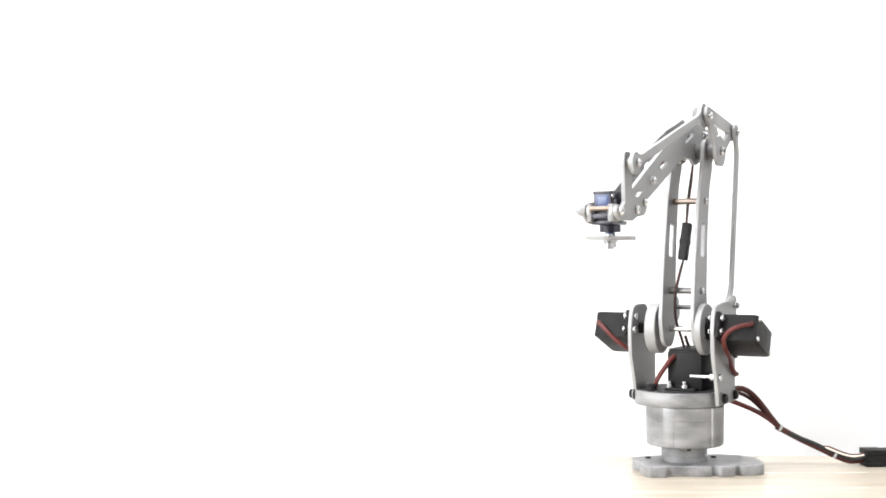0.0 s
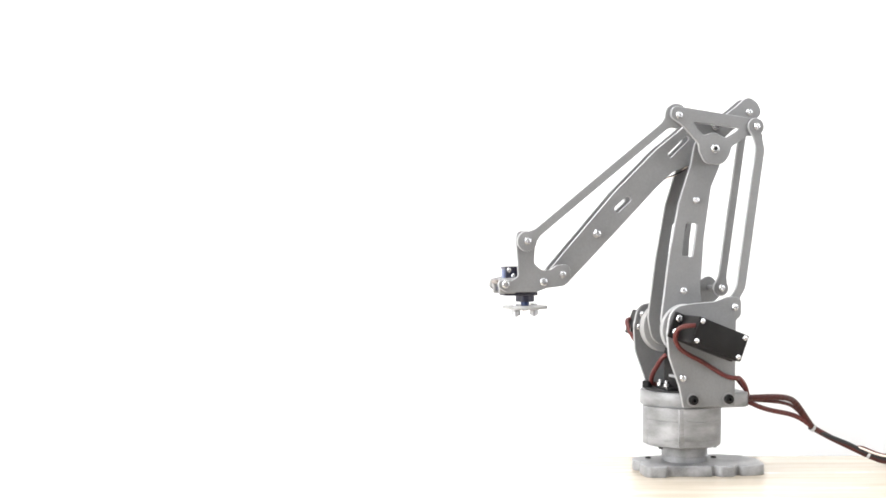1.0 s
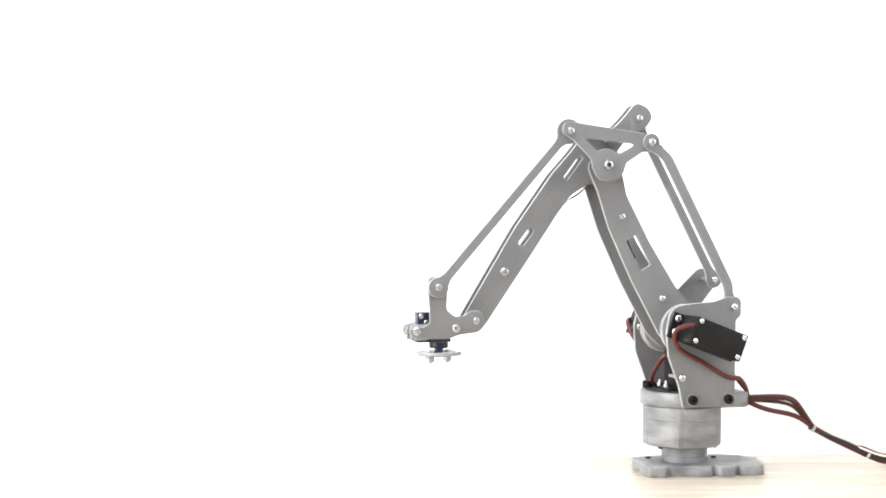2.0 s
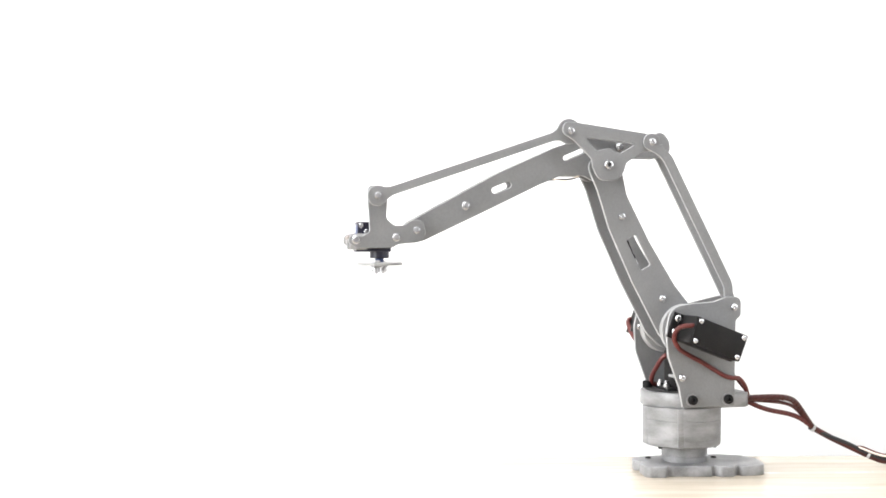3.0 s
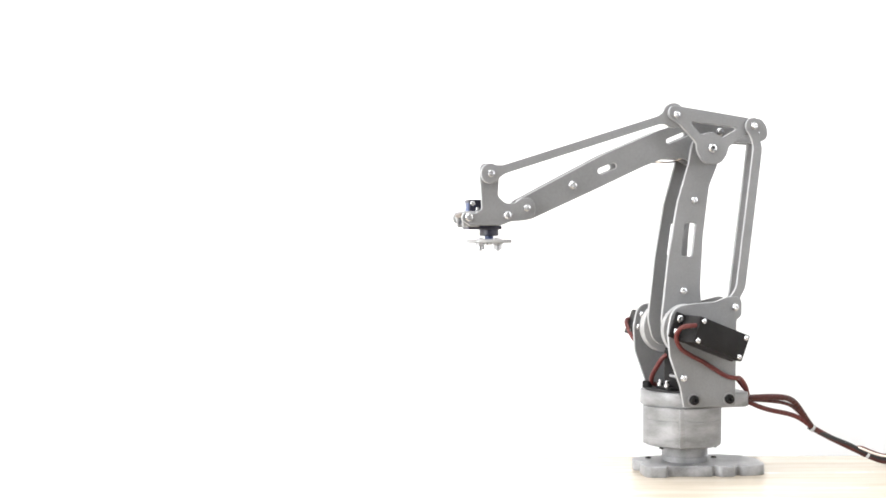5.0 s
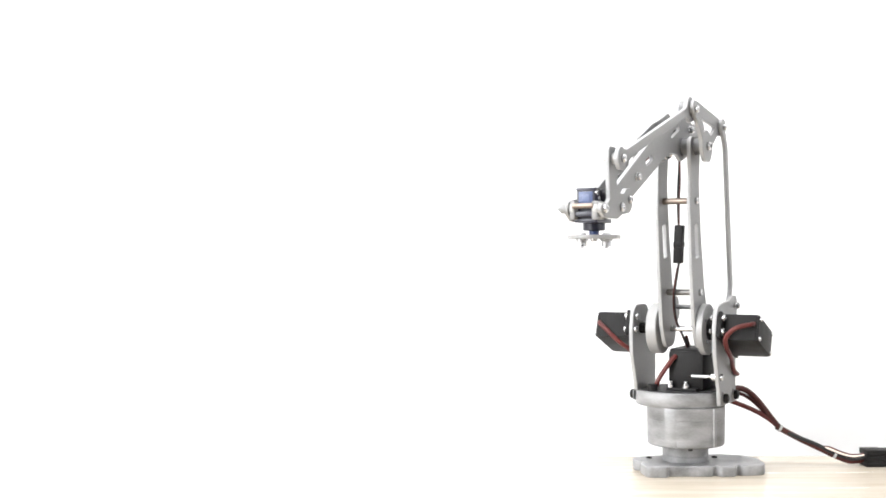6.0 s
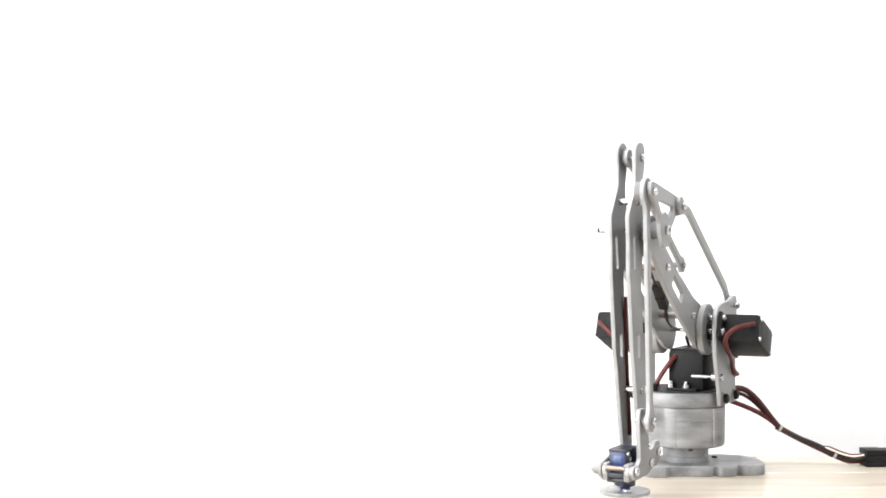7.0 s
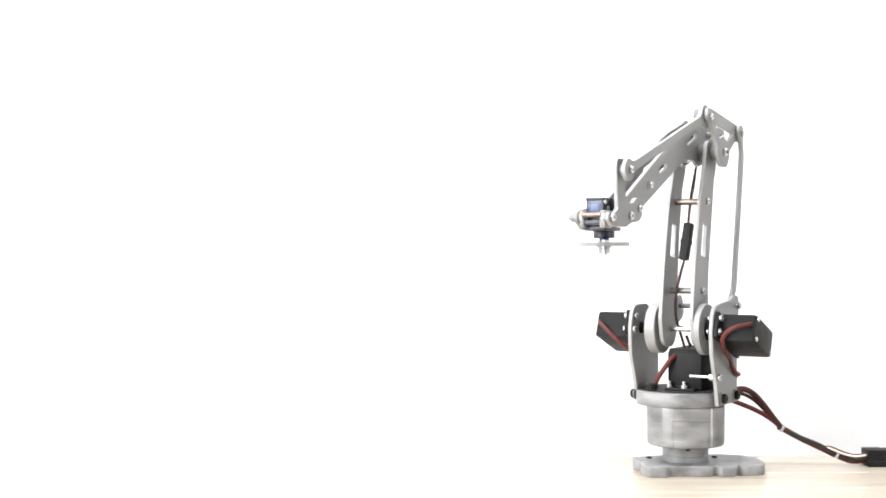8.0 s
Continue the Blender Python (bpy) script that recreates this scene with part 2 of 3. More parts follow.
# window bodies added around the two side lamps, out of view
for wx, name in ((-2.25, "added_window_1"), (2.25, "added_window_2")):
    win = tagged(new(name), "unseen white framed window, added to let in daylight", "window", kind="structure")
    win.location = (wx, -1.55, 0.75)
    bm = bmesh.new()
    for a in ((-0.8, -0.75, -0.7, 0.7), (0.75, 0.8, -0.7, 0.7), (-0.75, 0.75, -0.7, -0.65), (-0.75, 0.75, 0.65, 0.7), (-0.025, 0.025, -0.65, 0.65)):
        box(bm, -0.03, 0.03, a[0], a[1], a[2], a[3], 0.004, 1.0)
    part("window_frame", bm, M_FRAME, win)
    for y0, y1 in ((-0.75, -0.025), (0.025, 0.75)):
        pane = part("pane", box(bmesh.new(), -0.003, 0.003, y0, y1, -0.65, 0.65, 0, 1.0), M_GLASS, win)
        pane.visible_shadow = False

# bodies of the two added ceiling panels, never in view
for px, py in ((-1.1, -0.42), (0.2, -0.42)):
    lightp = tagged(new("added_ceiling_light"), "unseen flat white ceiling light panel, added for light", "ceiling light", "ceiling light panels")
    lightp.location = (px, py, TOP)
    bm = bmesh.new()
    for a in ((-0.62, 0.62, -0.32, -0.29), (-0.62, 0.62, 0.29, 0.32), (-0.62, -0.59, -0.29, 0.29), (0.59, 0.62, -0.29, 0.29)):
        box(bm, a[0], a[1], a[2], a[3], -0.03, 0, 0.003, 1.0)
    part("frame", bm, M_FRAME, lightp)
    part("diffuser", box(bmesh.new(), -0.59, 0.59, -0.29, 0.29, -0.012, -0.004, 0, 1.0), M_PANEL, lightp)

# ---- table ----
table = tagged(new("table"), "pale wooden table top with fine straight grain", "table")
table.location = (-0.2, -0.29, FLOOR)
part("tabletop", box(bmesh.new(), -0.75, 0.75, -0.35, 0.353, -FLOOR - 0.028, -FLOOR, 0.0015, 1.0), M_WOOD, table)
for lx in (-0.68, 0.68):
    for ly in (-0.29, 0.29):
        part("leg", box(bmesh.new(), lx - 0.025, lx + 0.025, ly - 0.025, ly + 0.025, 0, -FLOOR - 0.028, 0.003, 1.0), M_LEG, table)

# ---- robot arm: dimensions in millimetres ----
SR, SZ = 7.7, 106.7          # shoulder axis, forward of the turning axis and above the table
L1, L2 = 135.0, 147.4        # upper arm, forearm
TA = (28.4, 23.9)            # elbow bell crank: front pin
TB = (-32.4, 16.7)           # elbow bell crank: rear pin
CA = 47.9                    # rear end of the forearm behind the elbow

robot = tagged(new("robot_arm"), "grey metal desktop robot arm on a lobed base plate", "robot arm")

# base
lobes = fillet([(-38, 11, 4), (-38.5, -1, 3), (-32.5, -6, 2.5), (-36, -13, 3), (-34.5, -32.5, 6), (-19.5, -33.5, 4), (-18, -28.5, 1.2), (14, -29.5, 1.5), (17, -26, 1.5), (20, -30.5, 4.5),
                (31, -30, 4), (33.5, -22.5, 2), (39, -27, 6), (55.2, -22.5, 9), (55.8, 6, 11), (48, 20, 8), (30, 27, 8), (14, 22, 6), (0, 27, 6), (-16, 21, 6), (-30, 17, 6)])
part("base_plate", slab("base_plate", [lobes], 7.7, 0.0, M_BASE, 0.7), None, robot, "thick grey base plate with a lobed outline")
part("neck", lathe(bmesh.new(), [(16.6, 7.4), (17, 7.8), (17, 11.6), (16.7, 11.8), (16.7, 12.2), (17, 12.4), (17, 20.6)], "z"), M_BASE, robot)
for sx, sy in ((9, 13), (-26, 8), (24, 10)):
    part("screw", screw_mesh("screw", 2.2, 1.2, M_BLACK), None, robot, "", pose(sx * MM, sy * MM, 7.5 * MM, 90))

# turret: turns about the upright axis
outline_rim = [(-2.8 + 34 * math.cos(a), -3.9 + 34 * math.sin(a)) for a in [radians(70.7 - 175 * k / 36) for k in range(37)]]
outline_rim += [(-30, -35), (-36, -31), (-39.4, -26), (-40.5, -20), (-40.5, 20), (-39.5, 25), (-36, 28.2)]
turret = part("turntable", slab("turntable", [outline_rim], 10.8, 49.5, M_DRUM, 0.7), None, robot, "light grey turning plate")
# thin black disc laid on top of the turning plate
top_circle = [(-2.8 + 30.5 * math.cos(2 * math.pi * k / 48), -3.9 + 30.5 * math.sin(2 * math.pi * k / 48)) for k in range(48)]
part("top_disc", slab("top_disc", [top_circle], 0.9, 60.2, M_RUBBER_SHADE, 0.2), None, turret, "thin black disc on the turning plate")
drum_prof = [(27.4, 20.3), (28.4, 21.3), (28.6, 25.5), (28.45, 25.7), (28.45, 26), (28.6, 26.2), (28.8, 39.4), (28.5, 39.7), (28.5, 40.1), (28.8, 40.4), (28.9, 49.4)]
part("drum", lathe(bmesh.new(), drum_prof, "z", (2.4, 1.2, 0), 48), M_DRUM, turret, "round grey housing in stacked layers")
part("fin", box(bmesh.new(), 12, 17, 25.5, 27.8, 20.8, 49.3, 0.8), M_DRUM, turret)
part("fin", box(bmesh.new(), 27.5, 31.3, -6, 3, 20.8, 49.3, 0.8), M_DRUM, turret)
for a in (25, 145, 265):
    part("bolt", lathe(bmesh.new(), [(1.6, 18.6), (1.7, 20.4)], "z", (2.4 + 24 * math.cos(radians(a)), 1.2 + 24 * math.sin(radians(a)), 0), 10), M_BLACK, turret)

side_near = fillet([(27.5, 106, 18), (24, 124, 14), (6, 126.5, 10), (-10, 127.5, 12), (-20, 131, 6), (-31.5, 131, 7), (-31, 117, 4), (-27, 114, 4), (-25.5, 51, 1.5), (15, 51, 1.5), (18, 66, 8), (26, 88, 10)])
side_far = fillet([(27, 107, 16), (23, 124.5, 14), (-8, 125, 14), (-14, 108, 10), (-25.5, 92, 8), (-25.5, 60.4, 1.0), (16.5, 60.4, 1.0), (18, 66, 4), (26, 88, 10)])
cut = [circle(SR, SZ, 6.5), circle(8, 56.3, 1.6, 14), circle(-20.1, 56.3, 1.6, 14)]
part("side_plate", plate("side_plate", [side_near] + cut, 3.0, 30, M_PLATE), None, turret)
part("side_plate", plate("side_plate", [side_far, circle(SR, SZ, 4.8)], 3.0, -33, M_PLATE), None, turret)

TILT = radians(21.1)     # lean of the two shoulder servos


def servo_mesh():
    """A standard servo on its side: output shaft at the origin, case away along +y."""
    bm = bmesh.new()
    box(bm, -30.3, 10.4, 2.0, 28.5, -9.9, 9.9, 0.9)
    box(bm, -29.9, 10.0, 28.3, 30.0, -9.5, 9.5, 0.7)
    box(bm, -37.0, 17.2, 1.6, 4.2, -9.6, 9.6, 0.6)
    lathe(bm, [(6.2, -0.6), (6.4, 2.2)], "y", (0, 0, 0), 24)
    return finish(bm, "servo", M_BLACK)


SERVO = servo_mesh()
for side, name in ((1, "servo"), (-1, "servo")):
    m = Matrix.Translation(((SR + 1.4) * MM, (30.5 if side > 0 else -33.5) * MM, (SZ - 0.9) * MM)) @ Matrix.Rotation(-TILT, 4, "Y")
    if side < 0:
        m = m @ Matrix.Rotation(math.pi, 4, "X")
    sv = part(name, SERVO, None, turret, "black servo motor with a red lead", m)
near_out = 60.3
for r, z in ((13.5, 115.2), (18.3, 101.5), (-18.9, 102.7), (-13.5, 89.3)):
    screw(turret, r, near_out, z, SCREW_SMALL)
    screw(turret, r, -near_out - 3, z, SCREW_SMALL, True)
for r, z in ((19.8, 115.8), (22.6, 106.2), (-24.1, 99.0), (-20.75, 89.6)):
    screw(turret, r, 34.6, z)
    screw(turret, r, -37.6, z, SCREW, True)
    screw(turret, r, 26.7, z, SCREW_SMALL, True)
    screw(turret, r, -31.6, z, SCREW)
for r, z in ((8.0, 56.3), (-20.1, 56.3)):
    for n, flip in ((31.5, False), (-36.3, True)):
        part("washer", lathe(bmesh.new(), [(4.6, 0), (4.6, 0.7)], "y", (r, n if not flip else n - 0.7, z), 20), M_GREYWHITE, turret)
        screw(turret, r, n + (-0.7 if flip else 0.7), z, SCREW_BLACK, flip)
screw(turret, 15.8, 31.5, 72.4)
rod("bolt", turret, 15.8, 72.4, 10, 31, 1.2, M_ZINC)
spacer(turret, 15.8, 72.4, 25, 28.4, 2.8, M_STEEL)
screw(turret, SR + TB[0], 33.2, SZ + TB[1], SCREW)
spacer(turret, SR + TB[0], SZ + TB[1], 31.4, 33.3, 1.9, M_STEEL)
rod("bolt", turret, SR + TB[0], SZ + TB[1], 24, 31, 1.4, M_STEEL)

# turning servo between the side plates
bm = bmesh.new()
box(bm, -27, 13.0, -9.0, 18.0, 60.9, 90.5, 2.6)
box(bm, -26.0, 12.0, -8.0, 17.0, 89.5, 92.0, 1.0)
box(bm, -33, 19, -8.4, 14.4, 61.0, 63.4, 0.6)
part("servo", bm, M_BLACK, turret, "black upright servo motor")
for r in (16.8, -30):
    for n in (-6.0, 5.8):
        part("bolt", lathe(bmesh.new(), [(1.4, 62.9), (1.4, 63.3), (2.4, 63.4), (2.4, 65.6), (1.4, 65.9), (1.3, 68.2)], "z", (r, n, 0), 12), M_STEEL, turret)
part("bolt", lathe(bmesh.new(), [(3.8, 60.9), (3.8, 65.4), (3.2, 66)], "z", (22, -18, 0), 16), M_BLACK, turret)

# leads on the turret
part("lead", tube("lead", [(17.5, 56.5, 112), (21.5, 55.5, 111.8), (24, 51.5, 111), (24.8, 46, 109.3), (24.8, 41, 105.8), (24, 37.6, 100.5), (20, 37.5, 94), (13, 37.5, 89.5), (3, 36.5, 84.5), (-8, 34, 78.5), (-17, 33.5, 73.5), (-24, 33.3, 71.6), (-30, 30, 71), (-37, 25, 65), (-42, 20, 57)], 1.7, M_RED), None, turret, "dark red three-core lead")
part("lead", tube("lead", [(16, -61, 111), (20, -60.5, 110.5), (22.5, -56, 107.5), (22.8, -49, 101), (21.5, -42, 95), (18, -37.5, 91), (10, -37, 86)], 1.7, M_RED), None, turret, "dark red three-core lead")
part("lead", tube("lead", [(12.5, -3, 86.5), (15.5, -5, 84), (18, -9.5, 77), (20, -13.5, 70), (19, -16, 64.5), (13, -18, 63)], 1.8, M_RED), None, turret, "dark red three-core lead")
part("lead", tube("lead", [(-4, 0, 100), (-18, -2, 92), (-30, 0, 82), (-40, 6, 68), (-46, 12, 58)], 1.2, M_BROWN), None, turret)

# upper arm: origin on the shoulder axis, upright when its angle is zero
ARM = fillet([(-11, 141, 10), (11.5, 144, 9), (12.5, 122, 20), (17.5, 92, 30), (19.3, 50, 40), (18.5, 5, 16), (12, -13, 12), (-8, -14, 12), (-15.5, 3, 12), (-9.0, 32, 30), (-6.0, 70, 40), (-6.0, 108, 14), (-10.4, 124, 10)])
ARM_HOLE = [fillet([(0.7, 54.0, 1.8), (9.6, 53.8, 1.8), (9.5, 78.4, 1.8), (0.8, 79.3, 1.8)])]
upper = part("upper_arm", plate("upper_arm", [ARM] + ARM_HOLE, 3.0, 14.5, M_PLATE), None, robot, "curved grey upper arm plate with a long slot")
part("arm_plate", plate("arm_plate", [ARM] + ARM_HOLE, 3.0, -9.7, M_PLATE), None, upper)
for b, a in ((4.8, 95.9), (4.4, 28.1)):
    screw(upper, b, 16.0, a)
    screw(upper, b, -11.2, a, SCREW, True)
    rod("standoff", upper, b, a, -8.4, 13.1, 2.4, M_BRASS if a > 50 else M_DULL, "brass standoff" if a > 50 else "steel standoff")
rod("axle", upper, 0, 0, -14, 16.5, 2.2, M_STEEL)
# pale discs between arm and servo
part("horn_disc", lathe(bmesh.new(), [(18.4, 16.2), (19, 16.8), (19, 20.6), (18.6, 21)], "y", (0, 0, 0), 48), M_HORN, upper, "light grey round horn disc")
part("horn", lathe(bmesh.new(), [(8, 21), (8, 23.2), (4, 23.6), (4, 28.6)], "y", (0, 0, 0), 28), M_BLACK, upper)
for k in range(4):
    a = radians(45 + 90 * k)
    screw(upper, 10.5 * math.cos(a), 20.9, 10.5 * math.sin(a), SCREW_SMALL)
# plug and leads between the arm plates
bm = bmesh.new()
box(bm, -3.2, 3.2, -3.2, 3.2, -14.0, 14.0, 0.6)
box(bm, -3.5, 3.5, -3.5, 3.5, -2, 1.5, 0.4)
part("plug", bm, M_BLACK, upper, "black cable plug", pose(0.009, 0.0035, 0.0645, -4, -3, 0))
part("lead", tube("lead", [(-6, 2, 128), (-1, 2.5, 116), (3, 2.5, 102), (6, 3, 90), (8, 3.6, 78)], 0.9, M_RUBBER_SHADE), None, upper)
part("lead", tube("lead", [(-3, 3, 128), (1, 4, 112), (5.4, 4, 96), (9.4, 4.4, 78)], 0.6, M_BROWN), None, upper)
part("lead", tube("lead", [(9, 3, 51), (9, 0.5, 42), (8, -2.5, 26), (4, -3, 8), (-4, 0, -8), (-10, 3, -22)], 0.8, M_BROWN), None, upper)
part("lead", tube("lead", [(10, 3.6, 51), (10.4, 1.6, 40), (9, -1.4, 25), (5, -2, 8), (-3, 1, -8), (-9, 4, -22)], 0.6, M_RUBBER_SHADE), None, upper)

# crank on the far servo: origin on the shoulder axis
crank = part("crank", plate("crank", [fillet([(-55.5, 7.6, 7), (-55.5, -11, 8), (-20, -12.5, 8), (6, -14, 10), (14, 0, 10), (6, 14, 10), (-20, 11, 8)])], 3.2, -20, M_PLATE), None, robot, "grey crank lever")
part("horn_disc", lathe(bmesh.new(), [(18.5, -21.8), (19, -21.2), (19, -14.3), (18.5, -13.8)], "y", (0, 0, 0), 48), M_HORN, crank, "light grey round horn disc")
part("horn", lathe(bmesh.new(), [(4, -31.6), (4, -24), (8, -23.6), (8, -21.8)], "y", (0, 0, 0), 28), M_BLACK, crank)
for k in range(4):
    a = radians(45 + 90 * k)
    screw(crank, 10.5 * math.cos(a), -21.7, 10.5 * math.sin(a), SCREW_SMALL, True)
rod("bolt", crank, -CA, 0, -18, 2.6, 1.5, M_STEEL)
spacer(crank, -CA, 0, -18.2, -0.7, 2.0)
screw(crank, -CA, 2.6, 0)

# push rod from the crank to the tail of the forearm
push = part("push_rod", plate("push_rod", [bar_outline(L1, 6.0, 6.0, 3.0)], 3.0, 1.0, M_PLATE), None, robot, "slim grey push rod")

# forearm: origin on the elbow axis, level when its angle is zero
FORE = fillet([(-58.5, 1, 8), (-55.5, 9.8, 7), (-42, 9.5, 8), (-30, 10.2, 10), (-11, 24.2, 7), (8, 23.6, 12), (28, 24.0, 30), (76, 19.5, 50), (128, 10.7, 40), (150, 6.8, 6), (155.5, 0, 7),
               (152, -8.5, 6), (143, -9.2, 6), (88, -3.1, 40), (48, 1.8, 30), (30, 2.8, 14), (14, -2.5, 10), (8, -9, 8), (-9, -9, 8), (-18, -3, 8), (-30, -2.6, 8), (-46, -8.4, 8), (-56.5, -7.4, 7)])
FORE_HOLES = [slot(70.5, 9.0, 81.5, 8.4, 2.4), slot(5.0, 15.4, 23.0, 14.0, 1.9)]
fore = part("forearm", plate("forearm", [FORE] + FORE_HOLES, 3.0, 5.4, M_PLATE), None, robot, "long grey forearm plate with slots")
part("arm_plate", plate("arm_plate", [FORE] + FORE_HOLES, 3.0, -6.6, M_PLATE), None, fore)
for a, b in ((105.8, 4.6), (-19.2, 8.7)):
    spacer(fore, a, b, 6.8, 8.0, 3.0, M_STEEL)
    screw(fore, a, 8.0, b)
    screw(fore, a, -8.1, b, SCREW, True)
    rod("standoff", fore, a, b, -5.3, 4.0, 2.4, M_STEEL, "steel standoff")
screw(fore, -CA, 6.9, 0)
rod("bolt", fore, -CA, 0, -9.5, 7.2, 1.5, M_STEEL)
screw(fore, -CA, -8.1, 0, SCREW_SMALL, True)
spacer(fore, -CA, 0, -5.1, -0.7, 5.0, M_GREYWHITE)
screw(fore, -CA, 2.6, 0, SCREW_SMALL)
rod("bolt", fore, L2, 0, -9.5, 12.6, 1.5, M_STEEL)
spacer(fore, L2, 0, 6.8, 12.7, 4.2)
spacer(fore, 0, 0, 6.8, 13.0, 6.5)
rod("axle", fore, 0, 0, -19.5, 24.0, 1.6, M_STEEL)
part("lead", tube("lead", [(6, 2, 4), (16, 3, -1.6), (24, 3, -1.8), (34, 2, 1.2), (44, 2, 4)], 0.6, M_RUBBER_SHADE), None, fore)
part("lead", tube("lead", [(44, -3, 5), (60, -4.2, 3.6), (80, -4.6, 1.6), (105, -4.6, -0.4), (138, -4.2, -2.5)], 1.3, M_RED), None, fore, "dark red lead along the inside")
screw(fore, 0, -19.3, 0, NUT_ZINC, True, "nut")
part("axle_tip", lathe(bmesh.new(), [(0.9, -24.2), (1.7, -23.9), (1.7, -21.4)], "y", (0, 0, 0), 14), M_RUBBER_SHADE, fore, "black axle tip")
part("lead", tube("lead", [(12, 4, -1), (21, 3, -2.0), (29, 2.4, -0.8), (38, 2, 3)], 0.55, M_WHITEWIRE), None, fore)

# bell crank at the elbow: keeps its heading level
BELL = fillet([(TA[0] + 6.6, TA[1] - 1, 6), (TA[0] + 4.5, TA[1] + 6.8, 6), (TA[0] - 6, TA[1] + 6.0, 4), (TB[0] + 4, TB[1] + 6.6, 4), (TB[0] - 7, TB[1] + 4, 6), (TB[0] - 6, TB[1] - 6.5, 5), (TB[0] + 6, TB[1] - 6.8, 4),
               (-14, 1.6, 3), (-11.8, -5, 5), (-7, -11.5, 9), (7, -11.5, 9), (11.8, -2, 6), (12.5, 4, 5), (25.5, 17, 5)])
BELL_HOLE = fillet([(18.2, 19.3, 1.5), (8.6, 9.6, 3), (0, 12.2, 6), (-9, 8.2, 3), (-22.0, 15.4, 1.5)])
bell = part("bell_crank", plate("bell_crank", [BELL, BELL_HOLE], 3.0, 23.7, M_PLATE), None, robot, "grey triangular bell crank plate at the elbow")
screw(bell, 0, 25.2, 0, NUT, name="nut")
# black plug that stands in for the dark of the nut's hole
part("nut_hole_shade", lathe(bmesh.new(), [(1.5, 25.6), (1.5, 28.0), (0.8, 28.1)], "y", (0, 0, 0), 14), M_RUBBER_SHADE, bell)
part("spacer", lathe(bmesh.new(), [(6.0, 16.2), (6.0, 22.3)], "y", (0, 0, 0), 24), M_PLATE, bell)
screw(bell, TA[0], 25.2, TA[1])
rod("bolt", bell, TA[0], TA[1], 16, 24.5, 1.5, M_STEEL)
rod("bolt", bell, TB[0], TB[1], 20, 28.0, 1.5, M_STEEL)
screw(bell, TB[0], 28.2, TB[1])

# upper link from the bell crank to the wrist: origin at its elbow end, along +x
link_pts = [(y, -x) for x, y in bar_outline(L2, 9.2, 7.2, 3.1)]
front_link = part("front_link", plate("front_link", [link_pts], 3.0, 20.3, M_PLATE), None, robot, "slim grey levelling link")
screw(front_link, L2, 21.8, 0)
spacer(front_link, 0, 0, 14.0, 18.9, 6.6)
spacer(front_link, L2, 0, 15.6, 18.9, 3.6, M_WHITE)
rod("bolt", front_link, L2, 0, 10, 22.0, 1.5, M_STEEL)

# rear link from the turret to the bell crank: origin at its lower end, upright
rear_link = part("rear_link", plate("rear_link", [bar_outline(L1, 6.4, 6.3, 3.6, -5.8)], 2.5, 26.9, M_PLATE), None, robot, "slim bowed grey rear link")

# wrist: origin at the forearm's end pin, stays level
WRIST = fillet([(34.9, 24.5, 7.4), (34, 31.4, 7.4), (20.5, 31.4, 7.4), (20.6, 20, 6), (21.5, 8, 5), (15.5, 3.2, 5), (9, 3.4, 4), (4, 6.8, 5), (-5, 7.5, 6), (-7, -4, 6), (-1, -8.4, 5), (12, -9.8, 5), (20, -12.6, 6),
                (42, -12.6, 5), (48.5, -8.5, 4), (47, -3.6, 3.5), (38, -4.2, 2.5), (33.2, -1, 2.5), (33.6, 8, 6)])
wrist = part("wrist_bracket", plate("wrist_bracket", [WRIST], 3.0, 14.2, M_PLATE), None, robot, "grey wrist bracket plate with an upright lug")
for r, z in ((14.45, -5.2), (42.9, -6.8)):
    screw(wrist, r, 15.7, z, SCREW_WIDE)
screw(wrist, 0, 15.7, 0, SCREW)
# far cheek and white clevis
CHEEK = fillet([(5, -3, 3), (16, 1, 4), (38, -1, 4), (48, -3, 4), (49, -9, 4), (40, -14.5, 4), (18, -14.5, 4), (6, -8, 3)])
part("cheek", plate("cheek", [CHEEK], 2.6, -7.0, M_GREYWHITE), None, wrist, "pale grey side cheek")
bm = bmesh.new()
box(bm, 17, 42, -4.5, 10.5, -15.2, -12.6, 0.8)
part("mount_plate", bm, M_NAVY, wrist, "dark navy mounting plate")
for n in (11.0, -4.4):
    bm = lathe(bmesh.new(), [(3.6, n - 1.6), (4.2, n - 1.0), (4.2, n + 1.0), (3.6, n + 1.6)], "y", (43, 0, -6.8), 20)
    part("bushing", bm, M_WHITE, wrist, "white plastic bushing")
    bm = lathe(bmesh.new(), [(3.6, n - 1.6), (4.0, n - 1.0), (4.0, n + 1.0), (3.6, n + 1.6)], "y", (14.45, 0, -5.2), 20)
    part("bushing", bm, M_WHITE, wrist)
for n0, n1 in ((8.4, 12.6), (-5.6, -2.2)):
    part("clevis_arm", box(bmesh.new(), 34, 46.5, n0, n1, -13.6, -2.4, 1.3), M_GREYWHITE, wrist, "pale grey clevis arm")
rod("crossbar", wrist, 46.2, -5.2, -3.4, 9.8, 1.6, M_BRASS, "brass crossbar")
bm = lathe(bmesh.new(), [(0.9, -13.4), (1.5, -12.6), (1.7, -11.4), (2.9, -11.2), (3.1, -9.2), (2.7, -8.2)], "y", (45, 0, -6.8), 14)
part("cap_nut", bm, M_GREYWHITE, wrist)
# micro servo standing in the bracket
bm = bmesh.new()
box(bm, 18.4, 40.6, -3.2, 8.6, -13, 5.0, 0.7)
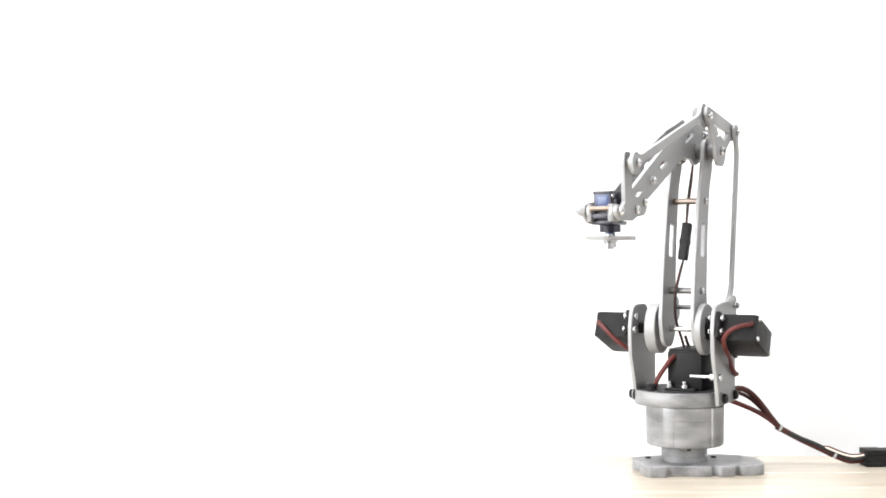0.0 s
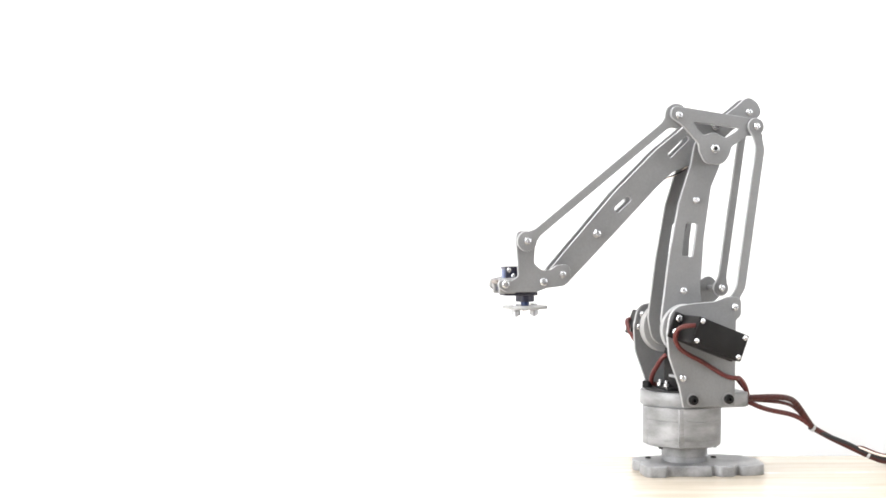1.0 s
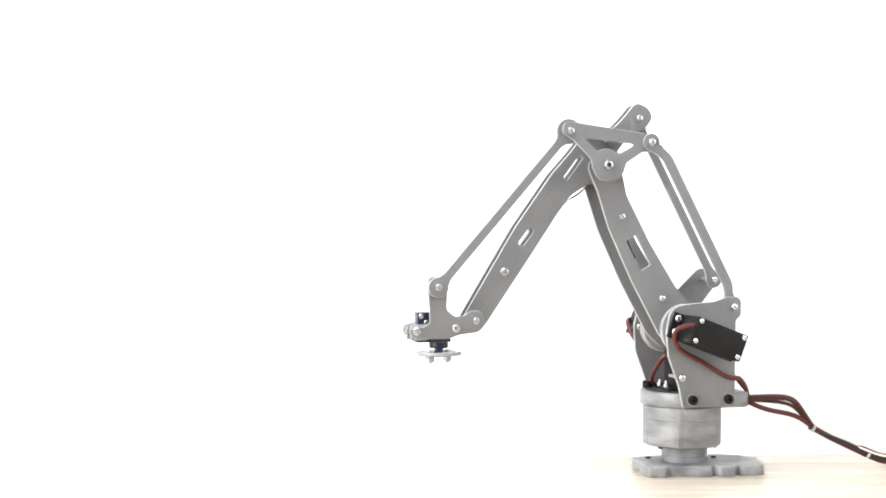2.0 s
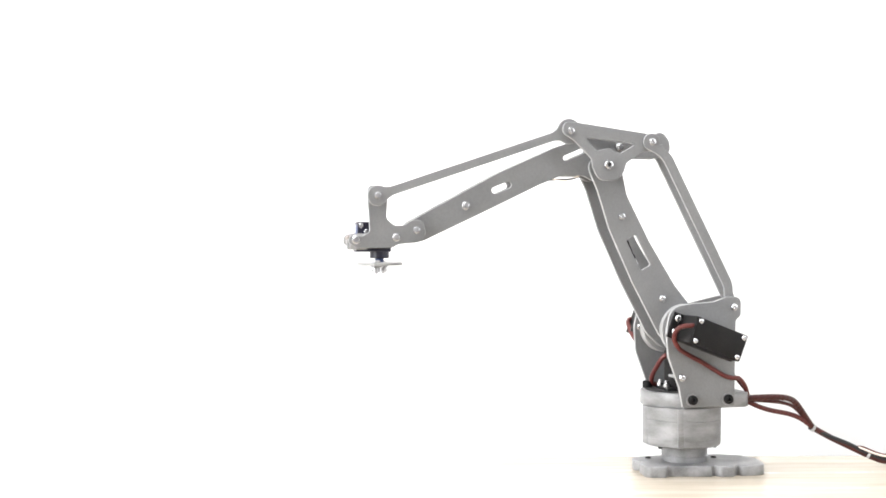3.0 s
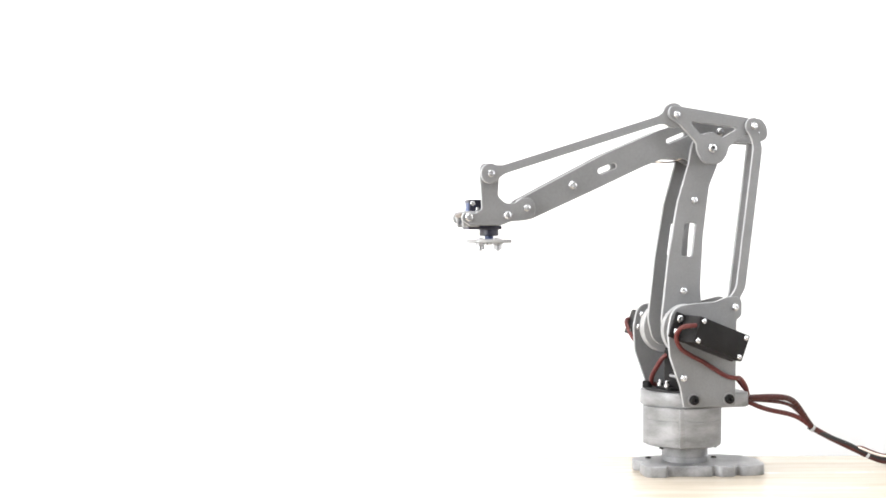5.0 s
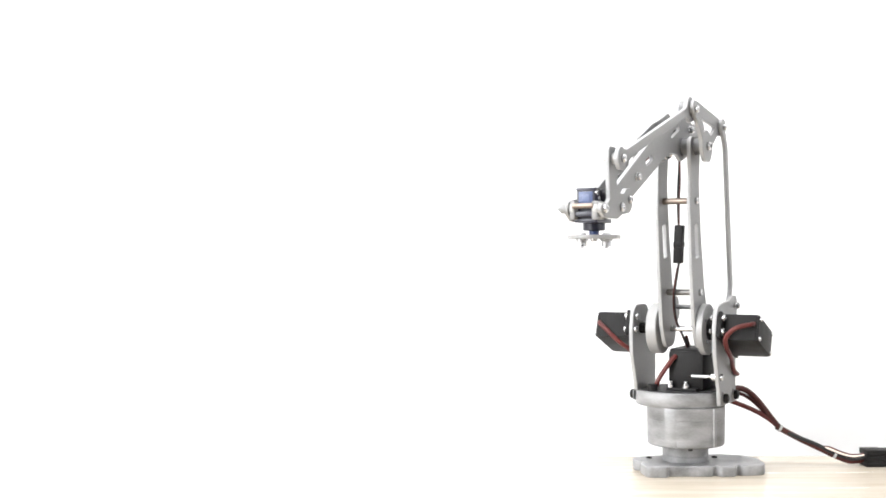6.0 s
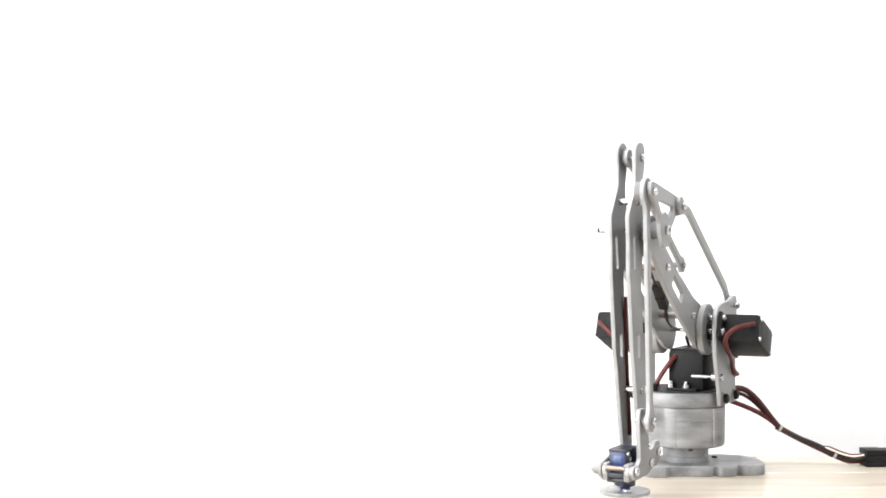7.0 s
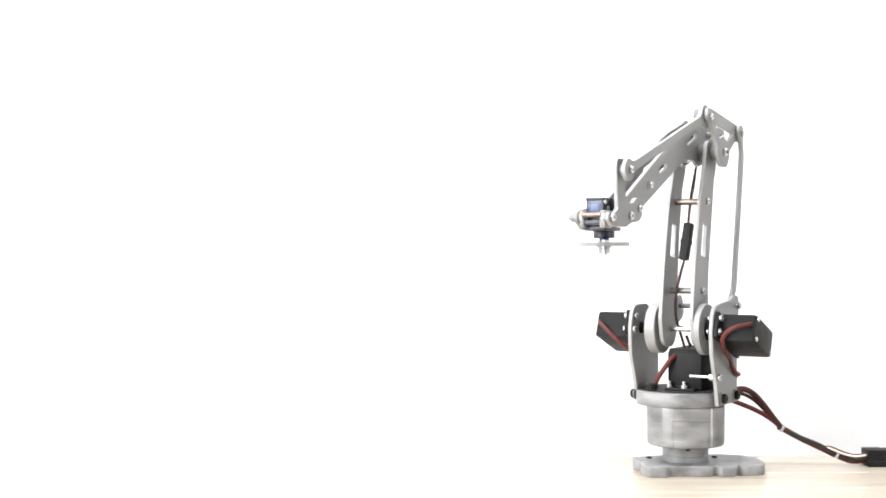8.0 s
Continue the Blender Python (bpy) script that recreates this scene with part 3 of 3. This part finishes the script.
part("micro_servo", bm, M_NAVY, wrist, "dark blue micro servo")
part("servo_panel", box(bmesh.new(), 40.2, 40.9, -1.8, 7.2, -6, 3.6, 0.2), M_BLUE, wrist, "translucent blue front panel")
part("sticker", box(bmesh.new(), 40.7, 41.0, 0.2, 5.2, -2.6, 2.0, 0.1), material("pale_blue_sticker", (0.08, 0.11, 0.22), 0.4), wrist, "pale blue sticker")
bm = bmesh.new()
box(bm, 30.2, 41.0, -3.5, 8.9, 4.2, 6.0, 0.5)
box(bm, 18.0, 31.0, -3.5, 8.9, -3, 5.9, 0.5)
part("servo_lid", bm, M_NAVY, wrist, "dark navy plastic lid")
for r_, z_ in ((34.5, -1.0), (38.2, 3.2)):
    screw(wrist, r_, 8.5, z_, SCREW_SMALL)
bm = bmesh.new()
box(bm, 14, 45.2, -3.3, 8.7, -11.6, -8.6, 0.4)
part("servo_flange", bm, M_NAVY, wrist)
bm = lathe(bmesh.new(), [(6.9, -12.6), (6.9, -19.3), (6.2, -19.8)][::-1], "z", (24.0, 1.5, 0), 28)
part("servo_collar", bm, M_NAVY, wrist, "dark navy round collar")
part("shaft", lathe(bmesh.new(), [(3.2, -22.6), (3.2, -19.6)], "z", (24.0, 1.5, 0), 18), M_BLUE, wrist)

# turning tool disc below the wrist: origin on its own axis
tool = part("tool_disc", slab("tool_disc", [circle(0, 0, 16.3, 56), circle(12, 0, 1.6, 12), circle(-12, 0, 1.6, 12)], 2.5, -2.5, M_TOOL, 0.4), None, robot, "round milky acrylic tool disc")
for k in (1, -1):
    part("bolt", lathe(bmesh.new(), [(1.2, -8.3), (1.5, -7.9), (1.5, -7.3), (3.1, -7.1), (3.1, -4.4), (2.6, -3.9), (4.0, -3.7), (4.0, -2.6), (1.5, -2.55), (1.5, 0.1), (2.8, 0.2), (2.6, 1.3)], "z", (7.6 * k, 0, 0), 12), M_ZINC, tool)
part("bolt", lathe(bmesh.new(), [(1.8, -4.2), (2.4, -3.6), (2.4, -2.4)], "z", (0, 0, 0), 12), M_STEEL, tool)

# ---- cable bundle trailing over the table ----
cable = tagged(new("cable_bundle"), "dark red and brown servo leads tied together, plug on the table", "cable")
TIE = Vector((76.6, 17, 28.8))
part("lead", tube("lead", [TIE, (90, 18, 21.5), (107, 18, 13.3), (119, 17, 7.6), (131, 17, 3.4), (141, 17, 4.8)], 2.3, M_BROWN), None, cable)
part("lead", tube("lead", [TIE + Vector((-3, 1, 0.5)), (89, 16, 22.5), (104, 16.5, 16.5), (118, 15.5, 9.6), (131, 15, 5.4), (141, 14, 7)], 1.5, M_RUBBER_SHADE), None, cable)
part("lead", tube("lead", [(108, 17, 14.2), (113, 15, 13.4), (122, 14, 9.8), (131, 13.5, 7.6), (141, 14, 8.4)], 0.75, M_WHITEWIRE), None, cable, "cream coloured lead")
part("lead", tube("lead", [(108, 17, 14.6), (114, 16, 14.4), (122, 15.5, 11.2), (131, 15, 8.6), (141, 15, 9.4)], 0.6, M_RED), None, cable)
for p, q in ((TIE, Vector((13, 1, -7))), (Vector((118.5, 16.5, 8.2)), Vector((11, -1, -5)))):
    tie = part("cable_tie", lathe(bmesh.new(), [(2.5, -0.9), (2.9, -0.9), (2.9, 0.9), (2.5, 0.9)], "z", (0, 0, 0), 16), M_WHITE, cable, "white cable tie")
    tie.matrix_basis = Matrix.Translation(p * MM) @ q.to_track_quat("Z", "Y").to_matrix().to_4x4()
for k in range(3):
    bm = bmesh.new()
    box(bm, 140, 154, 8.0 + 0.3 * k, 25, 0.1 + 4.3 * k, 4.2 + 4.3 * k, 0.5)
    box(bm, 154, 172, 8.6 + 0.3 * k, 24.4, 0.4 + 4.3 * k, 3.9 + 4.3 * k, 0.4)
    part("plug", bm, M_BLACK, cable, "flat black lead plug")

SEG = 16


def loop_points(turn, which):
    """The slack between turret and first tie for a heading of the turret, in the bundle's space."""
    shift = 25.6 * min(1, max(0, (1.055 - turn) / 0.815))
    arch = min(1, max(0, (turn - 0.24) / 0.815))
    r, n, z = ((-40, 18, 54 - 3 * arch), (-40, 22, 55.5), (-40, 20, 54))[which]
    c, s = math.cos(turn), math.sin(turn)
    p0 = Vector((-r * c + n * s - shift, -r * s - n * c, z))
    out = Vector((c + 0.25, s * 0.6, (-0.75 + 0.45 * arch, 0.02 + 0.4 * arch, -0.1 + 0.3 * arch)[which])).normalized()
    gap = (TIE - p0).length
    p1 = p0 + out * gap * (0.42, 0.62 - 0.06 * arch, 0.58 - 0.06 * arch)[which]
    p2 = TIE + Vector((-0.62, 0.02, (0.6 + 0.05 * arch, 0.85 - 0.2 * arch, 0.72 - 0.14 * arch)[which])) * gap * 0.42
    fine = []
    for k in range(97):
        t = k / 96
        fine.append(p0 * (1 - t) ** 3 + p1 * 3 * t * (1 - t) ** 2 + p2 * 3 * t * t * (1 - t) + TIE * t ** 3)
    run = [0.0]
    for a, b in zip(fine, fine[1:]):
        run.append(run[-1] + (b - a).length)
    pts = []
    for k in range(SEG + 1):
        want = run[-1] * k / SEG
        i = min(95, max(n for n in range(97) if run[n] <= want + 1e-9))
        u = (want - run[i]) / max(run[i + 1] - run[i], 1e-9)
        pts.append(fine[i].lerp(fine[i + 1], u))
    return pts


def seg_pose(a, b):
    return Matrix.Translation(a * MM) @ (b - a).to_track_quat("Z", "Y").to_matrix().to_4x4()


LOOPS = []
for which, (rad, mat) in enumerate(((1.9, M_RED), (2.3, M_BROWN), (1.4, M_BROWN))):
    long = min((b - a).length for t in (-0.3, 0.0, 0.2, 0.6, 1.08) for a, b in zip(loop_points(t, which), loop_points(t, which)[1:]))
    me = finish(lathe(bmesh.new(), [(rad * 0.3, -rad * 0.95), (rad * 0.7, -rad * 0.71), (rad * 0.95, -rad * 0.31), (rad, 0), (rad, long), (rad * 0.95, long + rad * 0.31), (rad * 0.7, long + rad * 0.71), (rad * 0.3, long + rad * 0.95)], "z", (0, 0, 0), 12), "lead_piece", mat)
    LOOPS.append([part("lead_piece", me, None, cable) for _ in range(SEG)])

# ---- the arm's movement: seconds, heading, upper arm, forearm (radians) ----
JOINTS = [
    (0.0, 1.055, -0.157, 0.302), (0.1, 1.055, -0.157, 0.302), (0.2, 0.494, -0.158, 0.309), (0.3, -0.293, -0.157, 0.311), (0.4, -0.295, -0.157, 0.311),
    (0.5, 0.047, -0.162, 0.307), (0.6, 0.238, -0.158, 0.310), (0.8, 0.240, -0.158, 0.310), (0.9, 0.242, -0.160, 0.821), (1.0, 0.240, -0.158, 0.674),
    (1.1, 0.240, -0.150, 0.310), (1.2, 0.239, -0.042, 0.306), (1.3, 0.235, 0.140, 0.308), (1.4, 0.230, 0.205, 0.310), (1.5, 0.221, 0.464, 0.310),
    (1.6, 0.221, 0.468, 0.380), (1.7, 0.220, 0.470, 0.683), (2.2, 0.235, 0.474, 0.900), (2.8, 0.240, 0.475, 0.920), (2.9, 0.235, 0.475, 0.900), (3.0, 0.224, 0.470, 0.326),
    (3.3, 0.224, 0.470, 0.326), (3.4, 0.241, -0.093, 0.320), (3.5, 0.244, -0.172, 0.320), (3.9, 0.244, -0.172, 0.320), (4.0, 0.846, -0.170, 0.318),
    (4.1, 1.065, -0.172, 0.312), (4.2, 1.080, -0.180, 0.480), (4.3, 1.080, -0.182, 0.684), (4.4, 1.075, -0.175, 0.315), (4.6, 1.075, -0.172, 0.310),
    (4.7, 0.795, -0.168, 0.308), (4.8, 0.420, -0.166, 0.308), (4.9, 0.255, -0.160, 0.308), (5.3, 0.250, -0.020, 0.306), (5.5, 0.640, 0.080, 0.305), (5.7, 1.050, 0.118, 0.305), (5.8, 1.073, 0.119, 0.305), (6.0, 1.073, 0.119, 0.305),
    (6.1, 1.070, 0.115, 0.808), (6.2, 1.062, 0.132, 1.490), (6.4, 1.062, 0.132, 1.490), (6.5, 1.075, 1.013, 1.629), (7.1, 1.075, 1.013, 1.640),
    (7.2, 1.060, 0.570, 1.645), (7.3, 1.062, 0.150, 1.520), (7.5, 1.062, 0.132, 1.495), (7.6, 1.080, -0.184, 1.119), (7.7, 1.063, -0.175, 0.362),
    (7.8, 1.062, -0.182, 0.324), (7.9, 1.060, -0.184, 0.324), (8.0, 1.008, -0.185, 0.324)]
SPIN = [(0.0, 15), (1.8, 15), (2.6, 62), (3.6, 60), (3.9, 35), (4.0, 13), (4.2, -20), (4.6, -20), (4.7, 12), (4.9, 20), (5.3, -10), (5.7, -61), (6.1, -61), (6.2, -20), (6.4, 29), (8.0, 30)]


def glide(rows, t, col):
    """A monotone curve through the rows."""
    k = max(i for i in range(len(rows)) if rows[i][0] <= t + 1e-6)
    if k == len(rows) - 1:
        return rows[-1][col]

    def slope(i):
        if i <= 0 or i >= len(rows) - 1:
            return 0.0
        a = (rows[i][col] - rows[i - 1][col]) / (rows[i][0] - rows[i - 1][0])
        b = (rows[i + 1][col] - rows[i][col]) / (rows[i + 1][0] - rows[i][0])
        return 0.0 if a * b <= 0 else 2 * a * b / (a + b)
    h = rows[k + 1][0] - rows[k][0]
    u = (t - rows[k][0]) / h
    p, q, m, n = rows[k][col], rows[k + 1][col], slope(k) * h, slope(k + 1) * h
    return p * (2 * u ** 3 - 3 * u * u + 1) + m * (u ** 3 - 2 * u * u + u) + q * (3 * u * u - 2 * u ** 3) + n * (u ** 3 - u * u)


def arm_poses(t):
    turn, a, b = (glide(JOINTS, t, c) for c in (1, 2, 3))
    spin = glide(SPIN, t, 1)
    base = Matrix.Rotation(math.pi + turn, 4, "Z")
    ey, ez = SR + L1 * math.sin(a), SZ + L1 * math.cos(a)
    wy, wz = ey + L2 * math.cos(b), ez - L2 * math.sin(b)

    def at(r, z, tilt=0.0):
        return base @ Matrix.Translation((r * MM, 0, z * MM)) @ Matrix.Rotation(tilt, 4, "Y")
    # the pins have a little play, which shows when the forearm hangs steeply
    u = min(1.0, max(0.0, (b - 0.8) / 0.65))
    play = u * u * (3 - 2 * u)

    def slack(mm):
        return Matrix.Translation((0, mm * play * MM, 0)) @ Matrix.Rotation(-mm * play / L2, 4, "Z")
    out = [(turret, base), (upper, at(SR, SZ, a)), (crank, at(SR, SZ, b)), (fore, at(ey, ez, b) @ slack(2.2)), (bell, at(ey, ez) @ Matrix.Rotation(0.045 * play, 4, "Z")),
           (push, at(SR - CA * math.cos(b), SZ + CA * math.sin(b), a)), (front_link, at(ey + TA[0], ez + TA[1], b) @ slack(1.6)),
           (rear_link, at(SR + TB[0], SZ + TB[1], a) @ Matrix.Rotation(0.012 * play, 4, "X")), (wrist, at(wy, wz)),
           (tool, at(wy + 24.0, wz - 22.4) @ Matrix.Translation((0, 1.5 * MM, 0)) @ Matrix.Rotation(radians(spin), 4, "Z"))]
    shift = 25.6 * min(1, max(0, (1.055 - turn) / 0.815))
    out.append((cable, Matrix.Translation((shift * MM, 0, 0))))
    for which, pieces in enumerate(LOOPS):
        pts = loop_points(turn, which)
        out += [(ob, seg_pose(p, q)) for ob, p, q in zip(pieces, pts, pts[1:])]
    return out


def motions():
    times = [k / FPS for k in range(8 * FPS + 1)]
    rows = {}
    for t in times:
        for ob, m in arm_poses(t):
            rows.setdefault(ob, []).append((t, m))
    # the base creeps a little on the table between the two halves
    walk(robot, [(0.0, pose(0, 0, 0)), (4.7, pose(0, 0, 0)), (5.8, pose(0.0007, 0, 0)), (8.0, pose(0.0007, 0, 0))])
    for ob, all_rows in rows.items():
        same = lambda p, q: max(abs(p[i][j] - q[i][j]) for i in range(4) for j in range(4)) < 1e-6
        keep = [r for i, r in enumerate(all_rows) if i in (0, len(all_rows) - 1)
                or not (same(r[1], all_rows[i - 1][1]) and same(r[1], all_rows[i + 1][1]))]
        walk(ob, keep)


motions()
